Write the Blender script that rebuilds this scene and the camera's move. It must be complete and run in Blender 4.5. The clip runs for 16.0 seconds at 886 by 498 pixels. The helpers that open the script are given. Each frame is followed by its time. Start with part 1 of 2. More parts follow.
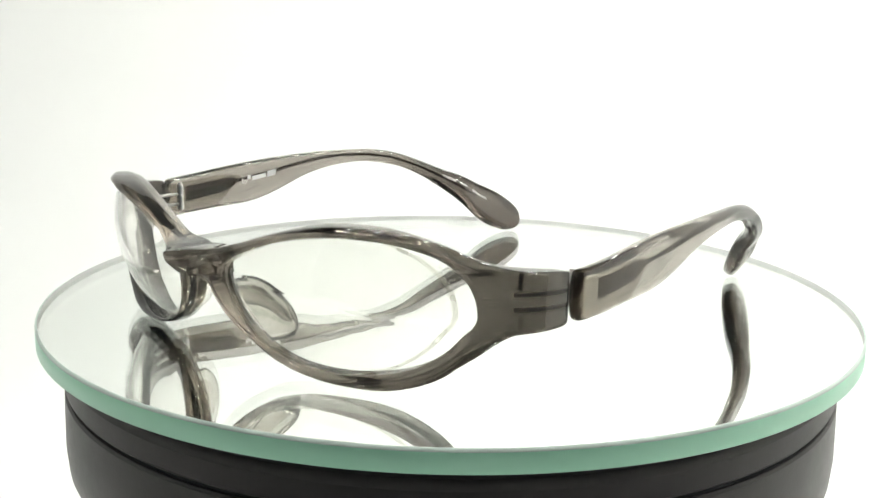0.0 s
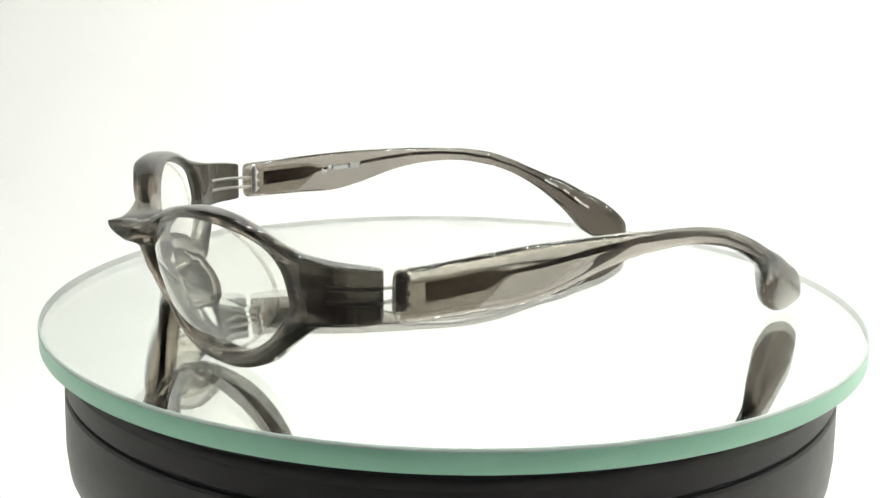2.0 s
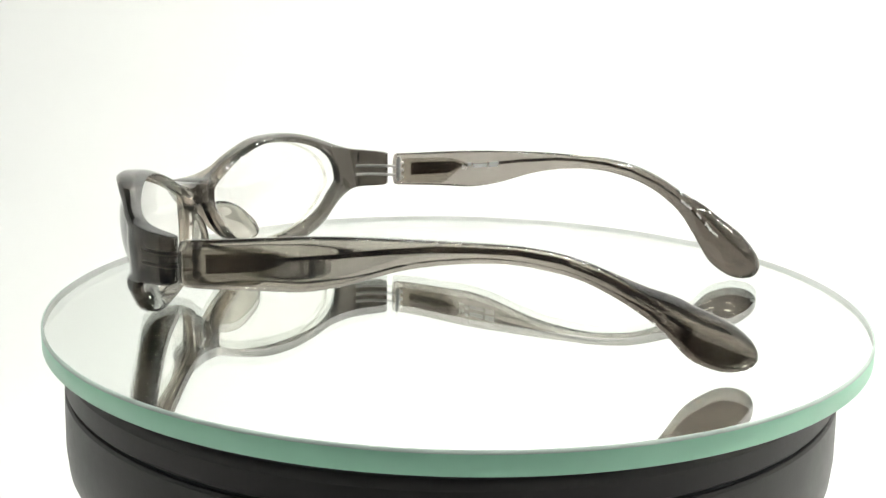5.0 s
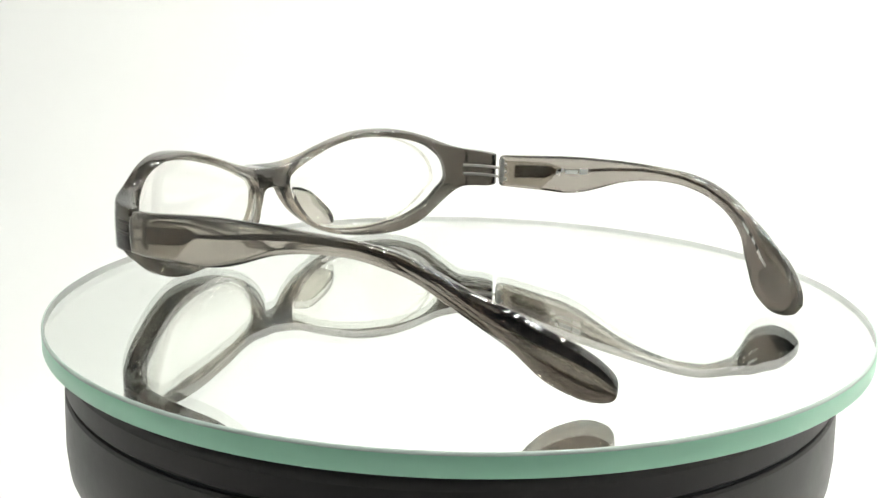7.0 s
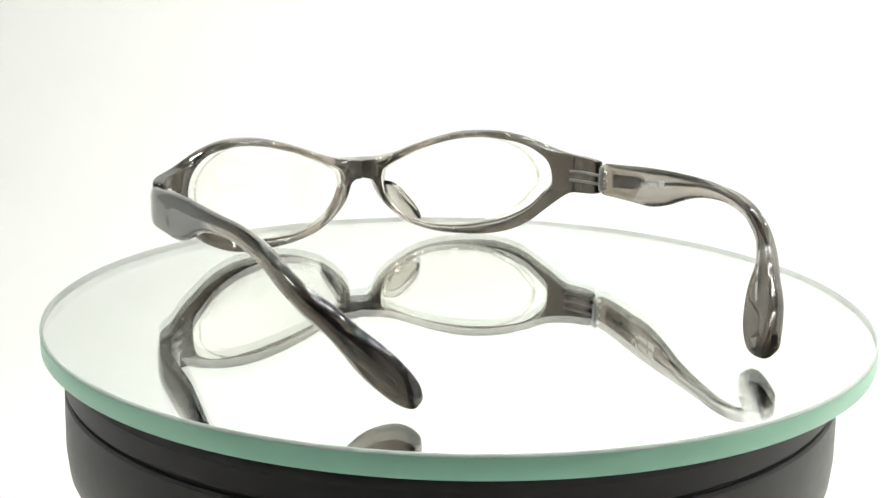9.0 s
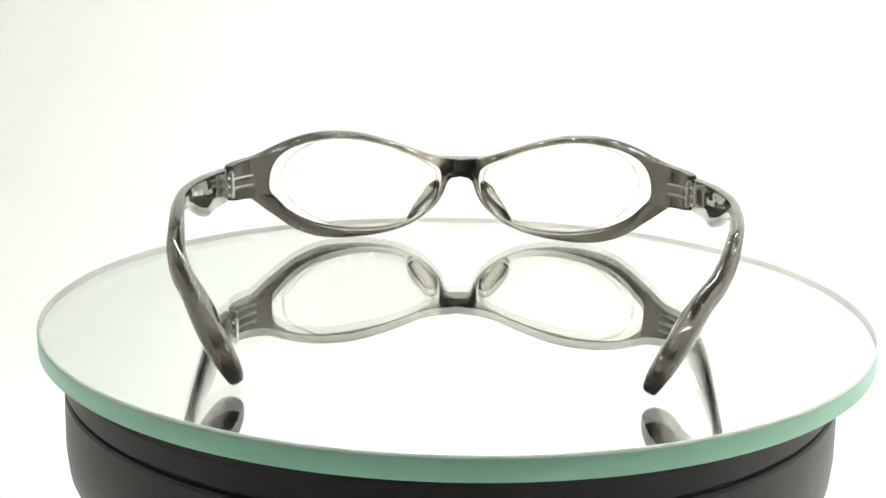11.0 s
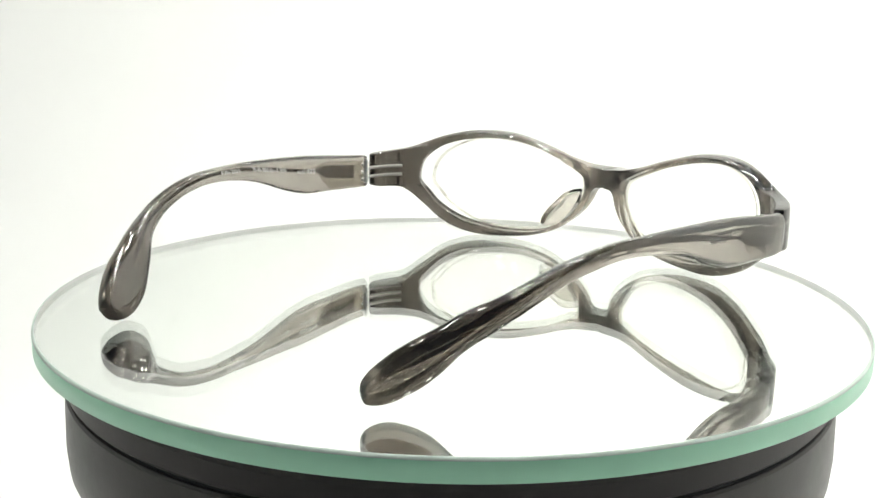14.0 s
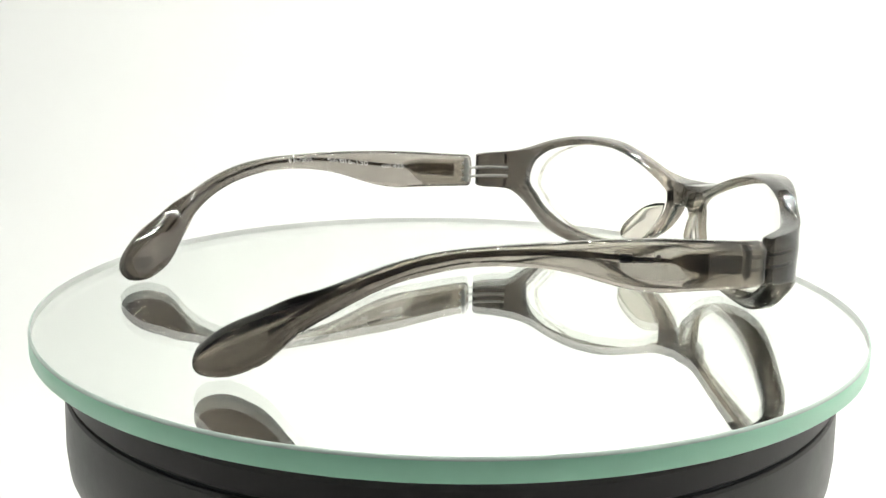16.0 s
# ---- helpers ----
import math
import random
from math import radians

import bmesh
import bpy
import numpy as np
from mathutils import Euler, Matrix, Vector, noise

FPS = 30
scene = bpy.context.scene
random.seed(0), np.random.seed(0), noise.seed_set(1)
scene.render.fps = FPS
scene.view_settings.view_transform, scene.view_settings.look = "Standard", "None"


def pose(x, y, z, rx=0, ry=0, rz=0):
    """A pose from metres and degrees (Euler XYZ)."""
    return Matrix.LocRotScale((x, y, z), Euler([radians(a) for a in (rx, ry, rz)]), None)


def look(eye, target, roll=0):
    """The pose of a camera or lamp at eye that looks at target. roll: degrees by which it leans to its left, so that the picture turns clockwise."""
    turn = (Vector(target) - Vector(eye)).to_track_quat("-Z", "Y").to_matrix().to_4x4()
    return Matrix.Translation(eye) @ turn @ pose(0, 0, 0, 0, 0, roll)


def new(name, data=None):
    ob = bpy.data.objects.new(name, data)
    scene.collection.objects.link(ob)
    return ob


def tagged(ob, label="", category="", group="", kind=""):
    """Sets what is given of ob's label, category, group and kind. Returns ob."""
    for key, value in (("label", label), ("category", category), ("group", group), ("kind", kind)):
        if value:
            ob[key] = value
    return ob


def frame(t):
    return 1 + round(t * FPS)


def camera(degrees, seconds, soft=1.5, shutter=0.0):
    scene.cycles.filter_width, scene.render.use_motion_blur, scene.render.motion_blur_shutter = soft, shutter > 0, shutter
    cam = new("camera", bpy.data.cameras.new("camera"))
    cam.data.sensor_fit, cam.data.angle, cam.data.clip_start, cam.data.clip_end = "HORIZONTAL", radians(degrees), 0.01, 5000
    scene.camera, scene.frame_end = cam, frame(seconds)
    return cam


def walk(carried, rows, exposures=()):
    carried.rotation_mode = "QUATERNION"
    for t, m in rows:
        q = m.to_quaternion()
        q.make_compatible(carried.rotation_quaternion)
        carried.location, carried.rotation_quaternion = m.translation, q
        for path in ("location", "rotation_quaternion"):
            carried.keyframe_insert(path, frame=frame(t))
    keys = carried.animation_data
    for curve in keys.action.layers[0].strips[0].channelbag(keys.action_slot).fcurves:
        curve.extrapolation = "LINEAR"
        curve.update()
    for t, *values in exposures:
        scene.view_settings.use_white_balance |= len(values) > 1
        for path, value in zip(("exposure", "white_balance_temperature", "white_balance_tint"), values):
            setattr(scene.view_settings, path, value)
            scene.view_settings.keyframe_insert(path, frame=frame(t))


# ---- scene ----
U = 0.00108  # one plan unit in metres (about a millimetre)

# ---- camera ----
EYE = Vector((0.0, -264.733, 72.4207)) * U
YAW, PITCH, ROLL = 0.008469, 0.226533, 0.99427
AIM = Vector((-math.sin(YAW) * math.cos(PITCH), math.cos(YAW) * math.cos(PITCH), -math.sin(PITCH)))
cam = camera(44.3644, 16.0, soft=1.5)
walk(cam, [(0.0, look(EYE, EYE + AIM, ROLL)), (16.0, look(EYE, EYE + AIM, ROLL))])

# ---- world and light ----
world = bpy.data.worlds.new("dark_studio")
world.use_nodes = True
scene.world = world
world.node_tree.nodes["Background"].inputs[0].default_value = (0.9, 0.95, 1.0, 1)
world.node_tree.nodes["Background"].inputs[1].default_value = 0.10


LAMP_GLOW = 176.0  # radiance of the round lamps under the box ceiling


# ---- materials ----
def material(name):
    m = bpy.data.materials.new(name)
    m.use_nodes = True
    n = m.node_tree.nodes
    return m, n, m.node_tree.links, n["Principled BSDF"]


def noise_node(n, l, scale, detail=4.0, space="Object"):
    tc = n.new("ShaderNodeTexCoord")
    t = n.new("ShaderNodeTexNoise")
    t.inputs["Scale"].default_value, t.inputs["Detail"].default_value = scale, detail
    l.new(tc.outputs[space], t.inputs["Vector"])
    return t


def ramp(n, l, src, a, b, p0=0.3, p1=0.7):
    r = n.new("ShaderNodeValToRGB")
    r.color_ramp.elements[0].position, r.color_ramp.elements[1].position = p0, p1
    r.color_ramp.elements[0].color, r.color_ramp.elements[1].color = (*a, 1), (*b, 1)
    l.new(src, r.inputs[0])
    return r


def surface(name, a, b, scale, rough=(0.3, 0.5), metal=0.0, bump=0.0, bump_scale=400.0, spec=0.5):
    """A worn opaque surface: colour between a and b, roughness between two values, fine relief."""
    m, n, l, p = material(name)
    t = noise_node(n, l, scale)
    l.new(ramp(n, l, t.outputs["Fac"], a, b).outputs[0], p.inputs["Base Color"])
    t2 = noise_node(n, l, scale * 7)
    mr = n.new("ShaderNodeMapRange")
    mr.inputs["To Min"].default_value, mr.inputs["To Max"].default_value = rough
    l.new(t2.outputs["Fac"], mr.inputs["Value"])
    l.new(mr.outputs[0], p.inputs["Roughness"])
    p.inputs["Metallic"].default_value = metal
    p.inputs["Specular IOR Level"].default_value = spec
    if bump:
        t3 = noise_node(n, l, bump_scale, 6)
        bn = n.new("ShaderNodeBump")
        bn.inputs["Strength"].default_value, bn.inputs["Distance"].default_value = bump, 0.0002
        l.new(t3.outputs["Fac"], bn.inputs["Height"])
        l.new(bn.outputs[0], p.inputs["Normal"])
    return m


def clear(name, a, b, ior=1.49, rough=0.02, scale=60.0):
    """A see-through tinted solid."""
    m, n, l, p = material(name)
    t = noise_node(n, l, scale)
    l.new(ramp(n, l, t.outputs["Fac"], a, b).outputs[0], p.inputs["Base Color"])
    p.inputs["Transmission Weight"].default_value = 1.0
    p.inputs["IOR"].default_value = ior
    p.inputs["Roughness"].default_value = rough
    return m


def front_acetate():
    """Smoke-grey sheet: light lost through thickness is put into the tint, deep in the thick bridge and end pieces,
    pale in the thin rims beside the nose.
    """
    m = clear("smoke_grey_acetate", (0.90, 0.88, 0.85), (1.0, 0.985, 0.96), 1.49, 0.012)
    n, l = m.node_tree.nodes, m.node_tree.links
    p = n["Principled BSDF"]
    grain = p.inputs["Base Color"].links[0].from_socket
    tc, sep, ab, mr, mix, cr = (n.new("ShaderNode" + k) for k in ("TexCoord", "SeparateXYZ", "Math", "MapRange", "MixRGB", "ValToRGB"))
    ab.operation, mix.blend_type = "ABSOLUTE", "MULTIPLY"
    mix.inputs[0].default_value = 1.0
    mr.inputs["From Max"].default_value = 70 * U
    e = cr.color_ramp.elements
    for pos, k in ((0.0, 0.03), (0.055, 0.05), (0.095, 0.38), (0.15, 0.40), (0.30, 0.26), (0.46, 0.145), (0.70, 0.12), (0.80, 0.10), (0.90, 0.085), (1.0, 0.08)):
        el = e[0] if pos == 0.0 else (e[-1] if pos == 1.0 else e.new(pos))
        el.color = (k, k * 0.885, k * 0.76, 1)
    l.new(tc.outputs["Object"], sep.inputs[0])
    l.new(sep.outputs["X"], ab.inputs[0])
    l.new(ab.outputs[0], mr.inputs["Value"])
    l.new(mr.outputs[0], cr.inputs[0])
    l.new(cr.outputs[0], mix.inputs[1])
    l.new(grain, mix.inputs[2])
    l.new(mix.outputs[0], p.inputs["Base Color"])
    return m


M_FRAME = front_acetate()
# same acetate, tinted paler for the light that thin pads let through
M_PAD = clear("thin_grey_acetate", (0.63, 0.60, 0.55), (0.69, 0.66, 0.61), 1.49, 0.012)


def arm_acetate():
    """The same smoke-grey sheet: pale where the arm is thin; light absorbed in the thick tips is painted as darker
    tint.
    """
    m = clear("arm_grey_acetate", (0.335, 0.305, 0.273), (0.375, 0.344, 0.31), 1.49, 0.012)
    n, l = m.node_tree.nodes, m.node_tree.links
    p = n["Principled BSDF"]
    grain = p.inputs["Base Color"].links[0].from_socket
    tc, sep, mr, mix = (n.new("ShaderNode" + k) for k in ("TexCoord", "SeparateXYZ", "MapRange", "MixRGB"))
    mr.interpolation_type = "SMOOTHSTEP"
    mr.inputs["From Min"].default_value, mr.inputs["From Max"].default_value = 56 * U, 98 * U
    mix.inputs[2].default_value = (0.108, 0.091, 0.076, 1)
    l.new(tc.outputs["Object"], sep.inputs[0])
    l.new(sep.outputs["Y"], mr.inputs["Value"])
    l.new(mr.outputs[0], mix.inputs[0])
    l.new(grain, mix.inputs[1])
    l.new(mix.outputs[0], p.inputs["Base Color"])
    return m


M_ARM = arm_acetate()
M_LENS = clear("clear_lens", (0.97, 0.965, 0.94), (0.985, 0.98, 0.96), 1.50, 0.0)
M_GLASS = clear("mirror_glass", (0.98, 0.993, 0.98), (0.985, 0.995, 0.985), 1.52, 0.0)
M_EDGE = surface("ground_glass_edge", (0.43, 0.84, 0.61), (0.48, 0.89, 0.66), 30, (0.25, 0.4), spec=0.4)
M_BEVEL = surface("glass_bevel", (0.48, 0.57, 0.52), (0.54, 0.63, 0.58), 60, (0.45, 0.6), spec=0.3)
# opaque white lining, its colour standing in for the lit glass of the far rim
M_EDGE_LINING = surface("white_edge_lining", (0.955, 0.97, 0.955), (0.965, 0.975, 0.965), 40, (0.6, 0.8))
M_SILVER = surface("silvering", (0.93, 0.95, 0.93), (0.94, 0.96, 0.94), 20, (0.0, 0.0), metal=1.0)
M_BASE = surface("black_plastic", (0.036, 0.032, 0.031), (0.048, 0.043, 0.041), 40, (0.34, 0.44), bump=0.15, bump_scale=1400, spec=0.3)
M_GROOVE = surface("groove_black", (0.004, 0.004, 0.004), (0.007, 0.007, 0.007), 60, (0.6, 0.8))
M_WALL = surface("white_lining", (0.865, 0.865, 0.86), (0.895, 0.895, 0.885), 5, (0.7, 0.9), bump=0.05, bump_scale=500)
# darkened copy of the lining, to shade the left of the backdrop
M_WALL_DIM = surface("white_lining_darkened", (0.46, 0.465, 0.46), (0.51, 0.515, 0.51), 4, (0.7, 0.9))
M_CEILING = surface("dark_ceiling_lining", (0.13, 0.13, 0.128), (0.17, 0.17, 0.167), 6, (0.6, 0.8))
M_SMUDGE = surface("grey_smudge", (0.50, 0.52, 0.50), (0.60, 0.62, 0.60), 300, (0.8, 0.9))
M_METAL = surface("hinge_steel", (0.68, 0.67, 0.65), (0.80, 0.79, 0.77), 300, (0.28, 0.40), metal=1.0)


def sunk(m, veil, solid):
    """Makes a material partly see-through, to lighten parts that light barely reaches in the acetate."""
    n, l = m.node_tree.nodes, m.node_tree.links
    thin, mix = n.new("ShaderNodeBsdfTransparent"), n.new("ShaderNodeMixShader")
    thin.inputs[0].default_value = (*veil, 1)
    mix.inputs[0].default_value = solid
    l.new(thin.outputs[0], mix.inputs[1])
    l.new(n["Principled BSDF"].outputs[0], mix.inputs[2])
    l.new(mix.outputs[0], n["Material Output"].inputs["Surface"])
    return m


M_LENS_RING = sunk(surface("pale_lens_ring", (0.80, 0.77, 0.68), (0.88, 0.85, 0.76), 200, (0.4, 0.6)), (0.97, 0.96, 0.91), 0.28)
M_CORE = sunk(surface("core_metal", (0.055, 0.042, 0.034), (0.10, 0.08, 0.066), 200, (0.35, 0.5), metal=0.25), (0.52, 0.46, 0.41), 0.34)
M_WIRE = sunk(surface("core_wire_metal", (0.055, 0.044, 0.037), (0.10, 0.082, 0.07), 200, (0.35, 0.5), metal=0.25), (0.48, 0.43, 0.38), 0.36)
M_COVER = sunk(surface("satin_core_cover", (0.40, 0.38, 0.33), (0.50, 0.48, 0.42), 260, (0.35, 0.5), metal=0.5, bump=0.2, bump_scale=2500), (0.93, 0.91, 0.87), 0.17)
M_PRONG = sunk(surface("satin_steel", (0.62, 0.61, 0.59), (0.74, 0.73, 0.71), 300, (0.4, 0.55), metal=0.3), (0.84, 0.82, 0.79), 0.5)
M_PRINT = surface("white_print", (0.78, 0.78, 0.77), (0.84, 0.84, 0.83), 400, (0.5, 0.6))


M_LED, N_LED, L_LED, P_LED = material("led_glow")
P_LED.inputs["Emission Color"].default_value = (0.99, 1.0, 0.935, 1)
P_LED.inputs["Emission Strength"].default_value = LAMP_GLOW


# ---- mesh helpers ----
def to_mesh(name, bm, smooth=True, angle=40):
    bmesh.ops.recalc_face_normals(bm, faces=bm.faces)
    me = bpy.data.meshes.new(name)
    for f in bm.faces:
        f.smooth = smooth
    if smooth:
        for e in bm.edges:
            if len(e.link_faces) == 2 and e.calc_face_angle(0) > radians(angle):
                e.smooth = False
    bm.to_mesh(me)
    bm.free()
    return me


def part(name, bm, mat, parent, label="", smooth=True, angle=40):
    me = to_mesh(name, bm, smooth, angle)
    for m in mat if isinstance(mat, (list, tuple)) else [mat]:
        me.materials.append(m)
    ob = new(name, me)
    ob.parent = parent
    if label:
        tagged(ob, label)
    return ob


def grid(bm, rows, close_u=False, close_v=False):
    """Quads over rows of points. Returns the vertices."""
    vs = [[bm.verts.new(Vector(q) * U) for q in row] for row in rows]
    nu, nv = len(vs), len(vs[0])
    for i in range(nu if close_u else nu - 1):
        for j in range(nv if close_v else nv - 1):
            quad = (vs[i][j], vs[(i + 1) % nu][j], vs[(i + 1) % nu][(j + 1) % nv], vs[i][(j + 1) % nv])
            if len(set(quad)) == 4:
                bm.faces.new(quad)
    return vs


def lathe(profile, steps=192):
    bm = bmesh.new()
    rows = []
    for k in range(steps):
        a = 2 * math.pi * k / steps
        rows.append([(r * math.cos(a), r * math.sin(a), z) for r, z in profile])
    grid(bm, rows, close_u=True)
    bmesh.ops.remove_doubles(bm, verts=bm.verts, dist=1e-7)
    return bm


def spline(pts, n, closed=False):
    """Catmull-Rom through pts, n steps a span."""
    out, m = [], len(pts)
    p = [np.array(q, float) for q in pts]
    for i in range(m if closed else m - 1):
        a, b, c, d = ((p[(i + k) % m] if closed else p[min(max(i + k, 0), m - 1)]) for k in (-1, 0, 1, 2))
        for s in range(n):
            t = s / n
            out.append(0.5 * (2 * b + (c - a) * t + (2 * a - 5 * b + 4 * c - d) * t * t + (3 * b - a - 3 * c + d) * t ** 3))
    if not closed:
        out.append(p[-1])
    return out


def box_bm(x0, x1, y0, y1, z0, z1, bevel=0.0):
    bm = bmesh.new()
    bmesh.ops.create_cube(bm, size=1)
    for v in bm.verts:
        v.co = Vector(((x0 + x1) / 2 + v.co.x * (x1 - x0), (y0 + y1) / 2 + v.co.y * (y1 - y0), (z0 + z1) / 2 + v.co.z * (z1 - z0)))
    if bevel:
        bmesh.ops.bevel(bm, geom=bm.edges[:], offset=bevel, segments=2, affect="EDGES", profile=0.5)
    return bm


# ---- photo box ----
def sweep_sheet():
    """Floor and back of the box: one white sheet with a wide curve between them."""
    y0, y1, z0, z1, r, x, th = -0.34, 0.46, -0.19, 0.47, 0.26, 0.46, 0.003
    line = [(y0, z0), (y1 - r, z0)]
    line += [(y1 - r + r * math.sin(a), z0 + r - r * math.cos(a)) for a in (math.pi / 2 * k / 24 for k in range(1, 25))]
    line += [(y1, z1)]
    back = [(y + th, z - th) for y, z in reversed(line)]
    bm = bmesh.new()
    rows = [[(sx / U, y / U, z / U) for y, z in line + back] for sx in (-x, x)]
    grid(bm, rows, close_v=True)
    bmesh.ops.holes_fill(bm, edges=[e for e in bm.edges if e.is_boundary], sides=0)
    ob = part("backdrop", bm, M_WALL, None, "seamless white paper sweep behind the turntable", angle=30)
    tagged(ob, kind="structure", category="backdrop")
    for px, pz, rad in ((-0.004, 0.1092, 0.0011), (-0.1878, 0.1348, 0.0012), (-0.2081, 0.1165, 0.0010), (0.2727, 0.0417, 0.0014)):
        k, ref = 0.746 / 0.706, (0.078 if px > 0.2 else -0.080)
        bm = bmesh.new()
        bmesh.ops.create_circle(bm, cap_ends=True, segments=10, radius=rad)
        bm.transform(pose(px * k, y1 - 0.0006, ref + (pz - ref) * k, 90, 0, 0))
        part("smudge", bm, M_SMUDGE, ob, "small grey smudge", smooth=False)


def photo_box():
    x, y0, y1, z0, z1, th = 0.46, -0.30, 0.464, -0.194, 0.47, 0.006
    # the left wall takes the darkened lining, so less light bounces from that side
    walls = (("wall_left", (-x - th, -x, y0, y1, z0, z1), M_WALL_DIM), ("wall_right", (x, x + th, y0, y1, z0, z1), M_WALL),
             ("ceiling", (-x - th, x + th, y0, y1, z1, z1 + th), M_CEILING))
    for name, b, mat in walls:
        text = "matte dark grey ceiling of a photo light box" if name == "ceiling" else "matte white lining of a photo light box, darkened at left"
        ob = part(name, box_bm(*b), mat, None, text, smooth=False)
        tagged(ob, kind="structure", category="ceiling" if name == "ceiling" else "wall")


sweep_sheet()
photo_box()


def lamp_rail(y, xs):
    rail = tagged(new("lamp_rail"), "dark grey rail of round lamps under the box ceiling", "light", "lamps of the light box")
    rail.location = (0, y, 0.47)
    part("rail", box_bm(-0.40, 0.42, -0.026, 0.026, -0.008, 0, 0.001), M_CEILING, rail, smooth=False)
    shared = None
    for x in xs:
        if shared is None:
            bm = bmesh.new()
            bmesh.ops.create_cone(bm, cap_ends=True, segments=20, radius1=0.0095, radius2=0.010, depth=0.003)
            ob = part("lamp", bm, M_LED, rail, "round glowing white lamp", smooth=False)
            shared = ob.data
        else:
            ob = new("lamp", shared)
            ob.parent = rail
        ob.location = (x, 0, -0.010)


lamp_rail(-0.05, [-0.215 + 0.05 * k for k in range(13)])
lamp_rail(0.17, [-0.165 + 0.05 * k for k in range(11)])
lamp_rail(0.36, [-0.03 + 0.08 * k for k in range(6)])


# ---- turntable ----
def turntable():
    base = tagged(new("turntable_base"), "black plastic turntable base with fine ring grooves", "turntable")
    base.matrix_world = pose(0.0007, 0, -0.1905, 0, -0.2, 0)
    dz = 0.19 / U
    prof = [(0, -6.0), (88.6, -6.0), (91.0, -6.6), (91.0, -7.9), (92.2, -8.4), (93.0, -9.3), (93.2, -13.7), (92.8, -14.2), (92.2, -14.3)]
    part("upper_ring", lathe([(r, z + dz) for r, z in prof]), M_BASE, base, "black satin plastic ring under the glass", angle=30)
    part("groove", lathe([(92.3, -14.2 + dz), (92.3, -15.2 + dz)]), M_GROOVE, base, "thin dark groove")
    prof = [(92.2, -15.1), (92.8, -15.2), (93.3, -15.7), (93.5, -20), (93.7, -28), (93.3, -33), (92.0, -36), (91.2, -36.6)]
    part("body", lathe([(r, z + dz) for r, z in prof]), M_BASE, base, angle=30)
    part("groove", lathe([(90.9, -36.4 + dz), (90.9, -37.4 + dz)]), M_GROOVE, base, "thin dark groove")
    part("foot", lathe([(90.6, -37.2 + dz), (91.0, -37.4 + dz), (90.0, -60 + dz), (88, -150 + dz), (86, 2.0), (0, 2.0)]), M_BASE, base, angle=30)
    return base


DISC_R, DISC_T = 99.1, 4.8


def mirror_disc():
    ob = tagged(new("mirror_disc"), "round mirrored glass plate with a green ground edge", "mirror")
    off = Matrix.Translation(Vector((-0.24, 1.76, 0)) * U)
    R, T = DISC_R, DISC_T
    for name, prof, mat, label in (
            ("glass_plate", [(0, 0), (R - 0.55, 0)], M_GLASS, "clear glass face"),
            ("bevel", [(R - 0.55, 0), (R - 0.12, -0.2), (R, -0.65)], M_BEVEL, "thin ground bevel"),
            ("edge", [(R, -0.65), (R, -T + 0.3), (R - 0.3, -T)], M_EDGE, "pale green ground glass edge"),
            ("edge_lining", [(R - 0.56, -0.02), (R - 0.56, -T + 0.02)], M_EDGE_LINING, "white ring added inside the edge to lighten the far rim"),
            ("silvering", [(0, -T), (R - 0.3, -T)], M_SILVER, "silvered underside")):
        bm = lathe(prof, 256)
        bm.transform(off)
        plate = part(name, bm, mat, ob, label, angle=60)
        if name in ("glass_plate", "silvering") and plate.data.polygons[0].normal.z < 0:
            plate.data.flip_normals()
    return ob


base = turntable()
disc = mirror_disc()

# ---- spectacles ----
INNER = [(56.2, 17.5), (55.8, 21.5), (54.3, 24.9), (51, 28.1), (46.5, 30.0), (41.5, 31.0), (36.5, 31.3), (31, 30.8), (25, 29.5),
         (19, 27.5), (13.5, 25.0), (9.1, 22.8), (6.8, 21.2), (6.1, 20.0), (5.8, 18.7), (5.75, 17.5), (5.9, 16.1), (6.6, 13.7), (8.9, 9.7), (12.2, 6.6),
         (16.3, 4.4), (21, 3.0), (26, 2.5), (31.5, 2.6), (37, 3.4), (42, 4.7), (46.5, 6.8), (50.5, 9.6), (53.5, 12.9), (55.4, 15.1)]
OUTER = [(70, 19.8), (70, 22.5), (70, 24.8), (60, 26.3), (51.5, 30.1), (44, 32.1), (37, 32.5), (30.3, 31.9), (24, 30.3),
         (17.5, 28.2), (11.5, 26.0), (6, 24.4), (0, 23.6), (0, 21.1), (0, 18.6), (2.3, 18.2), (3.9, 16.6), (4.8, 13.9), (6.7, 10.4), (10.0, 6.9),
         (14.7, 3.7), (20.3, 1.7), (25.8, 0.7), (31.8, 0.3), (37.8, 0.4), (43.3, 1.5), (49, 4.1), (55.2, 9.0), (61.5, 14.0), (70, 15.0)]


def plan_point(l):
    """Rear line of the front in plan, and its heading."""
    if l <= 54:
        return l, -29.68 + 0.1094 * l + 0.003463 * l * l - 2.77, math.atan(0.1094 + 0.006926 * l)
    t = (l - 54) / 16
    p = [np.array(q) for q in ((54, -16.44), (59.4, -13.8), (64.3, -9.7), (64.4, -3.3))]
    q = p[0] * (1 - t) ** 3 + 3 * p[1] * t * (1 - t) ** 2 + 3 * p[2] * t * t * (1 - t) + p[3] * t ** 3
    d = 3 * ((p[1] - p[0]) * (1 - t) ** 2 + 2 * (p[2] - p[1]) * t * (1 - t) + (p[3] - p[2]) * t * t)
    return q[0], q[1], math.atan2(d[1], d[0])


def step(a, b, x):
    t = min(max((x - a) / (b - a), 0), 1)
    return t * t * (3 - 2 * t)


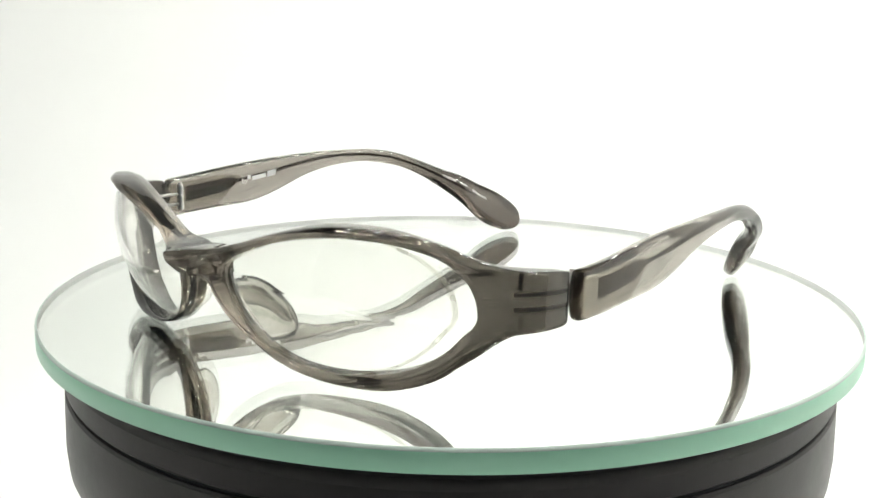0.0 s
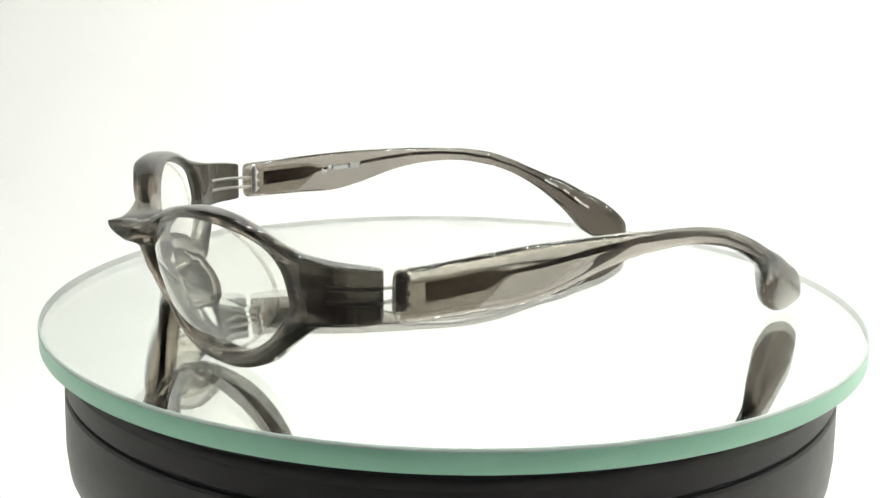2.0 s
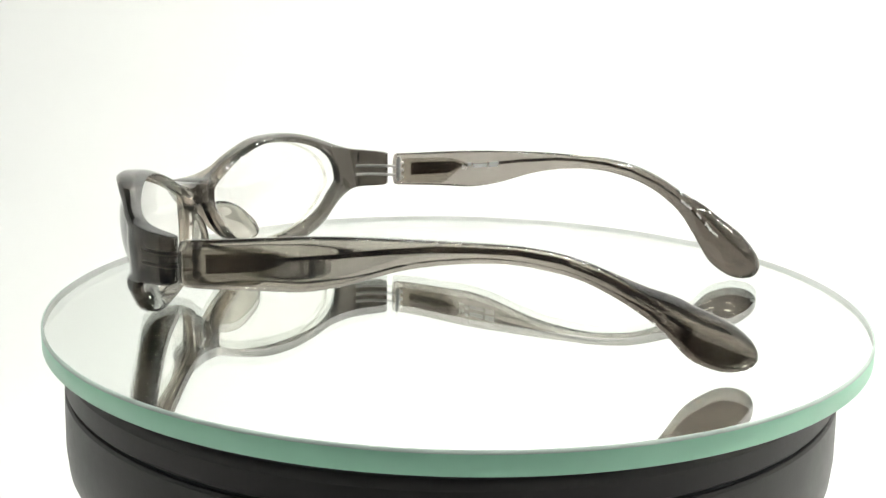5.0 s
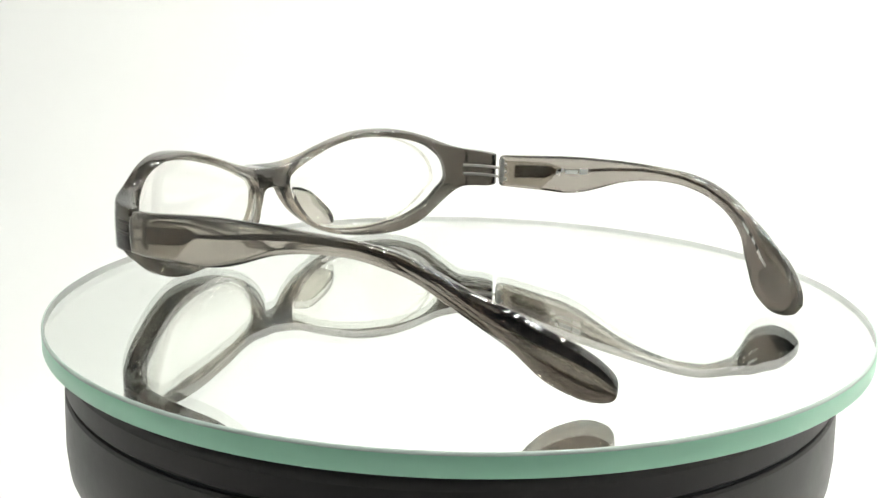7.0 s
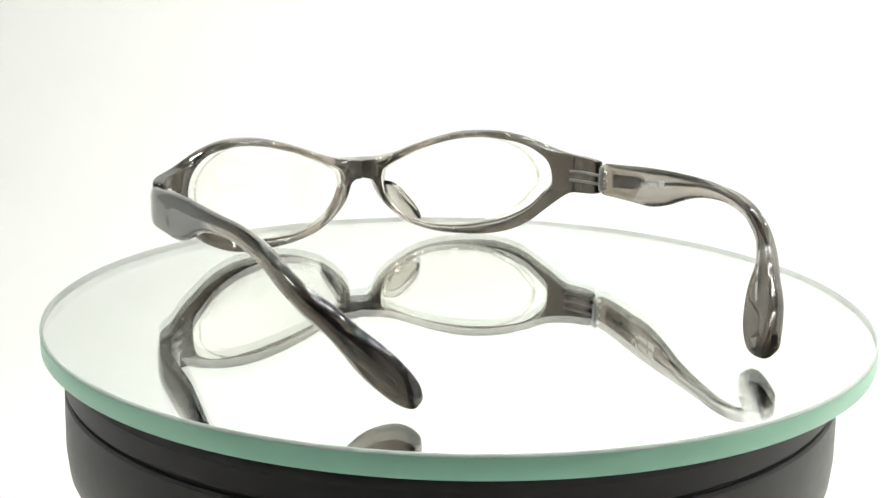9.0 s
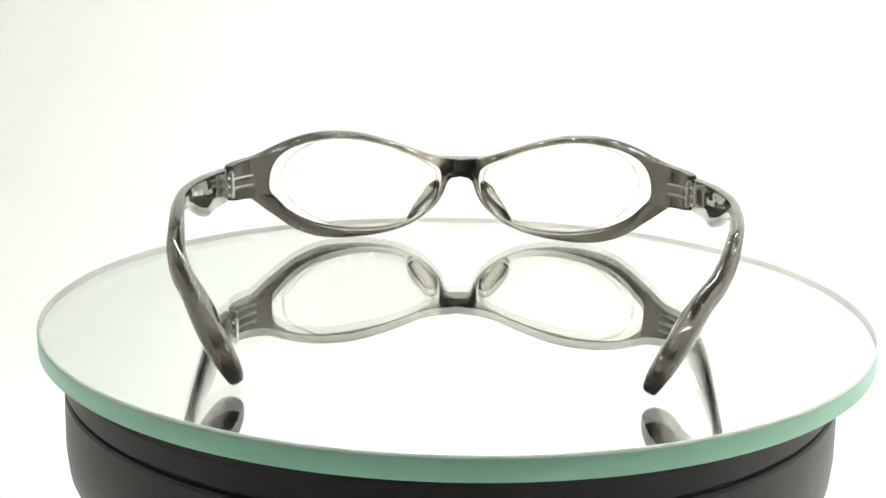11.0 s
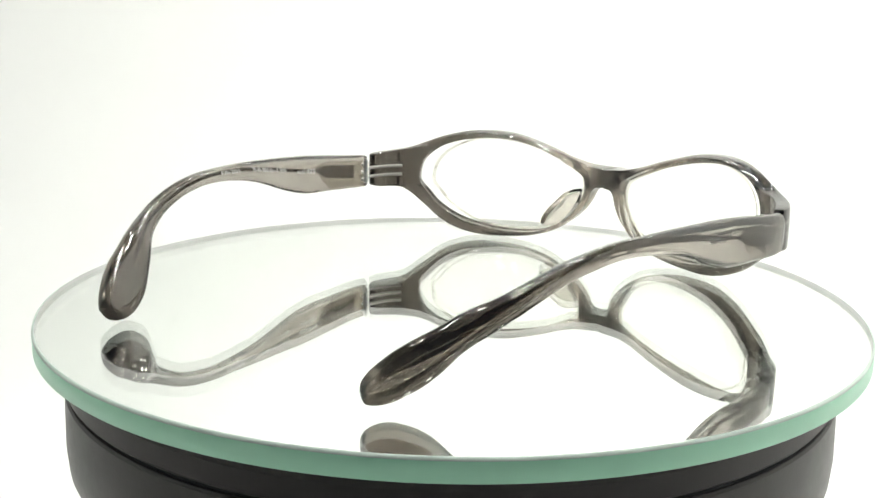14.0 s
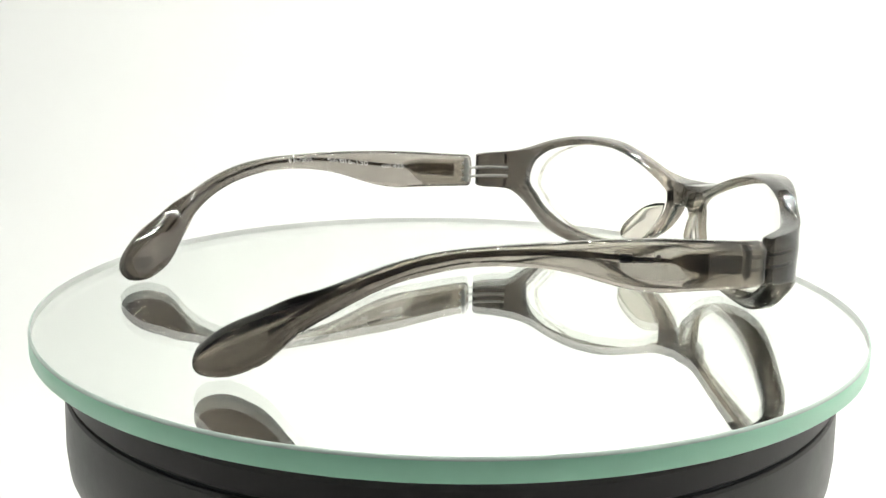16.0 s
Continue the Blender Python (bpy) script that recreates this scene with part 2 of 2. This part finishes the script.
def front_point(l, z, depth):
    x, y, a = plan_point(l)
    tilt = -0.163 * (z - 17) * (1 - step(50, 66, l))
    a *= step(0, 12, l)
    return np.array((x + math.sin(a) * depth, y + tilt - math.cos(a) * depth, z))


DEPTH_L = (0, 6, 12, 20, 30, 38, 45, 52, 56, 60, 66, 70)
DEPTH_TOP = (12.0, 8.8, 6.8, 7.4, 8.6, 8.0, 6.2, 4.4, 4.2, 4.0, 3.8, 3.8)
DEPTH_LOW = (8.5, 6.8, 5.8, 6.8, 8.0, 7.8, 7.0, 6.4, 6.0, 4.8, 3.9, 3.8)


def front_depth(l, z):
    """How far the front stands out before its rear line: a beak at the bridge, a brow over each lens."""
    near = 1 - step(0, 13, l)
    up = step(20 - 3.0 * near, 28 - 5.6 * near, z)
    d = float(np.interp(l, DEPTH_L, DEPTH_TOP)) * up + float(np.interp(l, DEPTH_L, DEPTH_LOW)) * (1 - up)
    return d


SPAN = 5
INNER_LINE, OUTER_LINE = spline(INNER, SPAN, True), spline(OUTER, SPAN, True)


def frame_front(parent):
    bm = bmesh.new()
    K = 6
    for sg in (1, -1):
        rows = []
        for i, (a, b) in enumerate(zip(INNER_LINE, OUTER_LINE)):
            b = np.array((min(max(b[0], 0), 70), b[1]))
            mid = b[0] < 0.01
            row = []
            rim = 1 - step(56, 66, b[0])
            for k in range(K + 1):
                v = k / K
                l, z = a + (b - a) * v
                r = 2.4 * v ** 2 * rim * step(0, 14, b[0]) + 0.25 * (1 - v) ** 4
                row.append(front_point(l, z, r))
            for k in range(K, -1, -1):
                v = k / K
                l, z = a + (b - a) * v
                e = 0 if mid else 1
                z -= 1.2 * max(0, (a[1] - 20) / 11) * (1 - v)
                d = front_depth(l, z) * (1 - e * 0.26 * v ** 3 - 0.30 * (1 - v) ** 3)
                row.append(front_point(l, z, d))
            # inner wall
            row.append(front_point(a[0], a[1], front_depth(*a) * 0.40))
            rows.append([(sg * q[0], q[1], q[2]) for q in row])
        n = len(rows)
        vs = [[bm.verts.new(Vector(q) * U) for q in row] for row in rows]
        m = len(rows[0])
        for i in range(n):
            for j in range(m):
                quad = (vs[i][j], vs[(i + 1) % n][j], vs[(i + 1) % n][(j + 1) % m], vs[i][(j + 1) % m])
                if j == K and all(abs(w.co.x) < 1e-5 for w in quad):
                    continue
                bm.faces.new(quad)
        crease = bm.edges.layers.float.get("crease_edge") or bm.edges.layers.float.new("crease_edge")
        for i in range(n):
            for j, k in ((0, 0.75), (K, 0.35), (K + 1, 0.3), (2 * K + 1, 0.55)):
                e = bm.edges.get((vs[i][j], vs[(i + 1) % n][j]))
                if e:
                    e[crease] = k
    bmesh.ops.remove_doubles(bm, verts=bm.verts, dist=0.02 * U)
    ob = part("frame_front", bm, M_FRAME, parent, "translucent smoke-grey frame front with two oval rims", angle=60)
    s = ob.modifiers.new("smooth", "SUBSURF")
    s.levels = s.render_levels = 2
    return ob


def lens(parent, sg):
    """A domed clear lens; a pale ring, a part of its own, imitates its refracted edge."""
    line = INNER_LINE
    c = np.array((32.0, 17.2))
    rings = 18
    cut = 1.004
    inset = [0.95 - 0.10 * step(34, 54, q[0]) for q in line]

    def pt(i, f, rear):
        l, z = c + (line[i] - c) * f
        seat = 4.9 - 2.0 * step(36, 58, l) - 0.7 * (1 - step(4, 18, l))
        bulge = 3.9 * (1 - f * f)
        q = front_point(l, z, (seat - 1.6 if rear else seat) + bulge * (0.98 if rear else 1.0))
        return (sg * q[0], q[1], q[2])

    n = len(line)
    bm = bmesh.new()
    grid(bm, [[pt(i, 1.004 * k / rings, False) for k in range(rings + 1)] for i in range(n)], close_u=True)
    grid(bm, [[pt(i, cut * k / rings, True) for k in range(rings, -1, -1)] for i in range(n)], close_u=True)
    bmesh.ops.remove_doubles(bm, verts=bm.verts, dist=0.001 * U)
    ob = part("lens", bm, M_LENS, parent, "clear domed demo lens", angle=22)
    half = len(ob.data.polygons) // 2
    for k, f in enumerate(ob.data.polygons):  # the front sheet faces forwards, the rear sheet backwards
        if (f.normal.y > 0) == (k < half):
            f.flip()
    ob.data.update()
    # pale strip laid on the rear sheet, painting in the edge's refracted band
    ring = []
    for i in range(n):
        f = inset[i]
        ring.append([tuple(np.array(pt(i, f + d, True)) + np.array((0, 0.03, 0))) for d in (0.018, 0.0, -0.018)])
    bm = bmesh.new()
    grid(bm, ring, close_u=True)
    part("bevel", bm, M_LENS_RING, ob, "pale ring imitating the refracted lens edge")
    return ob


def nose_pad(parent, sg):
    bm = bmesh.new()
    nw = 8
    basel = spline([(6.8, -31.3, 17.4), (7.6, -30.6, 13.9), (9.1, -29.9, 11.1), (11.4, -29.0, 8.2), (14.2, -28.4, 5.8)], 3)
    tops = []
    for i, b in enumerate(basel):
        u = i / (len(basel) - 1)
        reach = 7.3 * math.sin(math.pi * min(max(u * 0.98 + 0.02, 0), 1)) ** 0.48
        ra, rb = [], []
        for k in range(nw + 1):
            w = k / nw
            q = b + np.array((0.56, 0.82, -0.02)) * reach * w + np.array((0.6, 0, 0)) * w * w + np.array((0, -1.2, 0)) * (1 - w)
            t = 1.2 * (1 - w ** 4) ** 0.5 * (0.35 + 0.65 * math.sin(math.pi * u) ** 0.5)
            nrm = np.array((-0.82, 0.40, -0.35))
            ra.append(q + nrm * t)
            rb.append(q - nrm * t)
        tops.append([(sg * q[0], q[1], q[2]) for q in ra + rb[::-1]])
    grid(bm, tops, close_v=True)
    bmesh.ops.remove_doubles(bm, verts=bm.verts, dist=0.01 * U)
    bmesh.ops.holes_fill(bm, edges=[e for e in bm.edges if e.is_boundary], sides=0)
    return part("nose_pad", bm, M_PAD, parent, "moulded nose pad", angle=70)


TOP = [(67.0, -1.9, 24.7), (67.4, 5, 25.2), (66.9, 15, 26.2), (66.1, 25, 27.1), (65.5, 35, 27.6), (64.8, 47, 27.9), (63.5, 57, 27.8),
       (61.6, 65, 27.5), (59.9, 72, 26.6), (58.5, 78, 25.1), (57.1, 84, 22.7), (55.2, 90, 19.6), (52.5, 95, 17.3), (49.4, 100, 14.5),
       (46.4, 104.6, 12.2), (43.2, 108.6, 9.9), (40.4, 111.9, 7.9)]
BOT = [(67.0, -1.9, 14.7), (67.4, 5, 14.9), (66.9, 15, 15.4), (66.1, 24.5, 15.8), (65.5, 33, 17.7), (64.8, 44, 21.5), (63.8, 54, 23.4),
       (62.4, 64, 23.9), (60.8, 72, 22.8), (59.0, 78, 21.1), (56.8, 84, 18.0), (52.6, 89.5, 13.7), (47.7, 93.5, 9.0), (44.2, 97.5, 3.7),
       (41.4, 102.0, 0.9), (39.3, 105.8, -0.5), (37.4, 109.2, -1.0)]
THICK = [3.6, 3.6, 3.5, 3.3, 3.0, 2.8, 2.7, 2.8, 3.0, 3.3, 3.6, 4.0, 4.4, 4.6, 4.6, 4.5, 4.3]


def temple_sections(sg):
    n = 4
    top, bot, th = spline(TOP, n), spline(BOT, n), spline([(t,) for t in THICK], n)
    out = []
    for i in range(len(top)):
        a, b = top[i], bot[i]
        j0, j1 = max(i - 1, 0), min(i + 1, len(top) - 1)
        tan = (top[j1] + bot[j1]) - (top[j0] + bot[j0])
        w = a - b
        nrm = np.cross(tan, w)
        nrm /= np.linalg.norm(nrm)
        t = float(th[i][0])
        u = max(0, (i - 53) / (len(top) - 53.82))
        end = (1 - u ** 2.9) ** 0.5
        w, t = w * end, t * (0.5 + 0.5 * end)
        c = (a + b) / 2 - nrm * max(0, t - 3.0) * 0.48
        out.append((sg, c + np.array((sg * 1.5 * step(70, 100, c[1]), 0, 0)), w, nrm, t))
    return out


def temple_at(sections, s):
    """Section at the place s in steps along the temple."""
    i = min(int(s), len(sections) - 2)
    f = s - i
    mix = [sections[i][k] * (1 - f) + sections[i + 1][k] * f for k in range(1, 5)]
    return sections[0][0], *mix


def temple_place(sections, s, v, depth):
    """A point of the temple: s along, v from -1 (lower edge) to 1, depth from -1 (inner face) to 1."""
    sg, c, w, nrm, th = temple_at(sections, s)
    q = c + w * v / 2 + nrm * depth * th / 2
    return (sg * q[0], q[1], q[2])


def temple(parent, sg):
    sec = temple_sections(sg)
    prof = [(1, 0.0), (0.98, 0.42), (0.90, 0.72), (0.62, 0.98), (0.40, 1.16), (0.28, 1.19), (0.0, 1.10), (-0.45, 0.98), (-0.84, 0.80), (-0.97, 0.42),
            (-1, 0), (-0.98, -0.45), (-0.88, -0.82), (-0.45, -0.98), (0.0, -1.0), (0.45, -0.98), (0.88, -0.82), (0.98, -0.45)]
    rows = []
    for s in range(len(sec)):
        front = 0.93 if s == 0 else 1.0
        row = []
        for v, d in prof:
            if d > 0.75 and abs(v) < 0.88:
                d += (1.0 - d) * (1 - step(14, 44, sec[s][1][1]))
            row.append(temple_place(sec, s, v * front, d * front))
        rows.append(row)
    bm = bmesh.new()
    grid(bm, rows, close_v=True)
    bmesh.ops.holes_fill(bm, edges=[e for e in bm.edges if e.is_boundary], sides=0)
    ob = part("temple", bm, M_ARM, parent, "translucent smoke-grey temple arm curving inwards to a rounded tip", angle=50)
    s = ob.modifiers.new("smooth", "SUBSURF")
    s.levels = s.render_levels = 1
    return ob, sec


CENTRE_Y = [float(q[1]) for q in ((a + b) / 2 for a, b in zip(spline(TOP, 4), spline(BOT, 4)))]


def along(y):
    """The place in steps along the temple at that distance behind the hinge."""
    return float(np.interp(y, CENTRE_Y, range(len(CENTRE_Y))))


def temple_slab(bm, sec, outline, d0, d1):
    """A thin plate inside or on a temple: outline rows of (y, v low, v high), between two depths."""
    rows = []
    for y, v0, v1 in outline:
        s = along(y)
        rows.append([temple_place(sec, s, v, d) for v, d in ((v0, d0), (v1, d0), (v1, d1), (v0, d1))])
    grid(bm, rows, close_v=True)
    bmesh.ops.holes_fill(bm, edges=[e for e in bm.edges if e.is_boundary], sides=0)


def core(parent, sec, ribbed):
    """The dark metal core: a ribbed plate behind the hinge, tapering into a wire."""
    bm = bmesh.new()
    temple_slab(bm, sec, [(4.2, -0.36, 0.41), (16.6, -0.24, 0.42)], -0.15, 0.0)
    temple_slab(bm, sec, [(16.6, -0.22, 0.44), (18.6, -0.08, 0.40), (20.4, 0.10, 0.30), (21.6, 0.15, 0.24)], -0.40, 0.05)
    part("core_plate", bm, M_CORE, parent, "dark metal core plate", smooth=False)
    # thin plate added so the core looks paler and taller from outside
    bm = bmesh.new()
    temple_slab(bm, sec, [(-0.6, -0.80, 0.60), (14.5, -0.80, 0.60), (17.5, -0.42, 0.56), (20.0, 0.0, 0.46), (22.0, 0.15, 0.34)], 0.42, 0.52)
    part("core_cover", bm, M_COVER, parent, "thin satin grey plate added over the core", smooth=False)
    for k in range(5 if ribbed else 0):
        bm = bmesh.new()
        y = 6.6 + k * 2.0
        temple_slab(bm, sec, [(y, -0.30 + 0.02 * k, 0.43), (y + 1.15, -0.29 + 0.02 * k, 0.43)], -0.45, -0.2)
        part("core_rib", bm, M_CORE, parent, smooth=False)
    bm = bmesh.new()
    wire = [(21.4, 0.14, 0.27), (30, 0.16, 0.32), (40, 0.18, 0.42), (50, 0.16, 0.50), (58, 0.10, 0.46), (66, 0.06, 0.42), (74, 0.05, 0.36), (82, 0.05, 0.30), (88, 0.06, 0.26),
            (93, 0.07, 0.22), (98, 0.08, 0.18)]
    temple_slab(bm, sec, wire, -0.30, 0.02)
    part("core_wire", bm, M_WIRE, parent, "dark core wire seen through the arm", smooth=False)


def lettering(parent, sec, text, y0, y1, v, height, sg):
    """Small printed words on the inner face of a temple, between two distances behind the hinge."""
    cu = bpy.data.curves.new("lettering", "FONT")
    cu.body = text
    cu.size = 1.0
    tmp = bpy.data.objects.new("lettering", cu)
    scene.collection.objects.link(tmp)
    bpy.context.view_layer.update()
    me = bpy.data.meshes.new_from_object(tmp)
    bpy.data.objects.remove(tmp)
    bm = bmesh.new()
    bm.from_mesh(me)
    x0, x1 = min(w.co.x for w in bm.verts), max(w.co.x for w in bm.verts)
    for w in bm.verts:
        f = (w.co.x - x0) / (x1 - x0)
        y = y0 + (y1 - y0) * f
        s = along(y)
        half = np.linalg.norm(temple_at(sec, s)[2]) / 2
        q = temple_place(sec, s, v + (w.co.y / 0.7 - 0.5) * height / half, -1.03)
        w.co = Vector(q) * U
    part("lettering", bm, M_PRINT, parent, "small white printed lettering", smooth=False)


def bars(parent, sec, spans, v, height):
    """Plain white marks on the inner face of a temple."""
    bm = bmesh.new()
    for y0, y1, lo, hi in spans:
        half = 5.0
        temple_slab(bm, sec, [(y0, v + lo * height / half, v + hi * height / half), (y1, v + lo * height / half, v + hi * height / half)], -1.03, -0.99)
    part("print_mark", bm, M_PRINT, parent, "small white printed mark", smooth=False)


def tube(bm, pts, r, n=10):
    pts = [np.array(q, float) for q in pts]
    rows = []
    for i, q in enumerate(pts):
        t = pts[min(i + 1, len(pts) - 1)] - pts[max(i - 1, 0)]
        t /= np.linalg.norm(t)
        a = np.cross(t, (0.3, 0.2, 1.0) if abs(t[2]) < 0.9 else (1.0, 0, 0))
        a /= np.linalg.norm(a)
        b = np.cross(t, a)
        rows.append([q + r * (math.cos(2 * math.pi * k / n) * a + math.sin(2 * math.pi * k / n) * b) for k in range(n)])
    grid(bm, rows, close_v=True)
    bmesh.ops.holes_fill(bm, edges=[e for e in bm.edges if e.is_boundary], sides=0)


def hinge(parent, sg):
    """Five-barrel hinge at the inner corner, with two prongs sunk into the end piece."""
    hx, hy = 64.0, 1.0

    def pin(name, pts, r, n, mat, owner, label=""):
        bm = bmesh.new()
        tube(bm, [(sg * q[0], q[1], q[2]) for q in pts], r, n)
        return part(name, bm, mat, owner, label, angle=50)

    root = pin("hinge", [(hx, hy, 16.5), (hx, hy, 24.1)], 0.5, 10, M_METAL, parent, "small polished steel hinge")
    for k in range(5):
        z = 16.9 + k * 1.35
        pin("barrel", [(hx, hy, z), (hx, hy, z + 0.12), (hx, hy, z + 1.03), (hx, hy, z + 1.15)], 0.85, 14, M_METAL, root)
    for z in (18.2, 20.9):
        pts = [front_point(l, z, -0.12) for l in (61.2, 62.5, 64.0, 66.0, 68.5, 70)]
        pin("prong", [*pts, np.array((hx + 0.5, -2.4, z)), np.array((hx + 0.3, -0.8, z)), np.array((hx, hy - 0.6, z))], 0.46, 8, M_PRONG, root, "slim steel prong let into the end piece")
    for z in (17.6, 19.9, 22.2):
        pin("leaf", [(hx, hy, z), (64.3, hy + 0.4, z), (64.6, hy + 0.8, z), (64.9, hy + 1.1, z)], 0.5, 8, M_METAL, root)
    for z0, z1 in ((14.6, 17.2), (21.9, 25.0)):
        pin("anchor_pin", [front_point(62.2, z, 0.9) for z in (z0, (z0 + z1) / 2, z1)], 0.38, 8, M_CORE, root, "dark upright anchor pin")


GX, GY, GA = -25.577, -26.261, -42.452  # spectacles on the disc, and their turn


def spectacles():
    root = tagged(new("spectacles"), "smoke-grey translucent acetate spectacles standing open on the mirror", "glasses")
    frame_front(root)
    for sg in (1, -1):
        lens(root, sg)
        nose_pad(root, sg)
        arm, sec = temple(root, sg)
        core(arm, sec, sg < 0)
        hinge(root, sg)
        if sg > 0:
            lettering(arm, sec, "FA-201", 59.3, 52.0, 0.26, 1.25, sg)
            lettering(arm, sec, "56", 46.8, 43.6, 0.27, 1.25, sg)
            bars(arm, sec, [(42.9, 41.7, -0.5, -0.3), (42.9, 41.7, 0.2, 0.4), (42.9, 42.6, -0.5, 0.4), (42.0, 41.7, -0.5, 0.4)], 0.27, 1.5)
            lettering(arm, sec, "16-130", 41.2, 34.0, 0.27, 1.25, sg)
            lettering(arm, sec, "col.425", 29.6, 22.4, 0.22, 1.25, sg)
        else:
            lettering(arm, sec, "by", 21.6, 23.4, 0.16, 1.4, sg)
            bars(arm, sec, [(23.4, 24.4, -0.1, 0.5), (24.9, 29.4, -0.45, 0.25), (29.9, 32.8, -0.55, 0.5)], 0.22, 1.5)
            lettering(arm, sec, "made", 89.6, 92.7, 0.22, 1.05, sg)
            lettering(arm, sec, "in", 94.0, 95.1, 0.22, 1.05, sg)
            lettering(arm, sec, "japan", 96.4, 100.2, 0.22, 1.05, sg)
    return root


glasses = spectacles()

SPIN = 12.5755  # degrees a second, clockwise from above


def motions():
    times = [k / 10 for k in range(161)]
    seat = pose(GX * U, GY * U, 0.0, 0, 0, GA)
    walk(glasses, [(t, pose(0, 0, 0, 0, 0, -SPIN * t) @ seat) for t in times])
    walk(disc, [(t, pose(0, 0, 0, 0, 0, -SPIN * t)) for t in times])


motions()
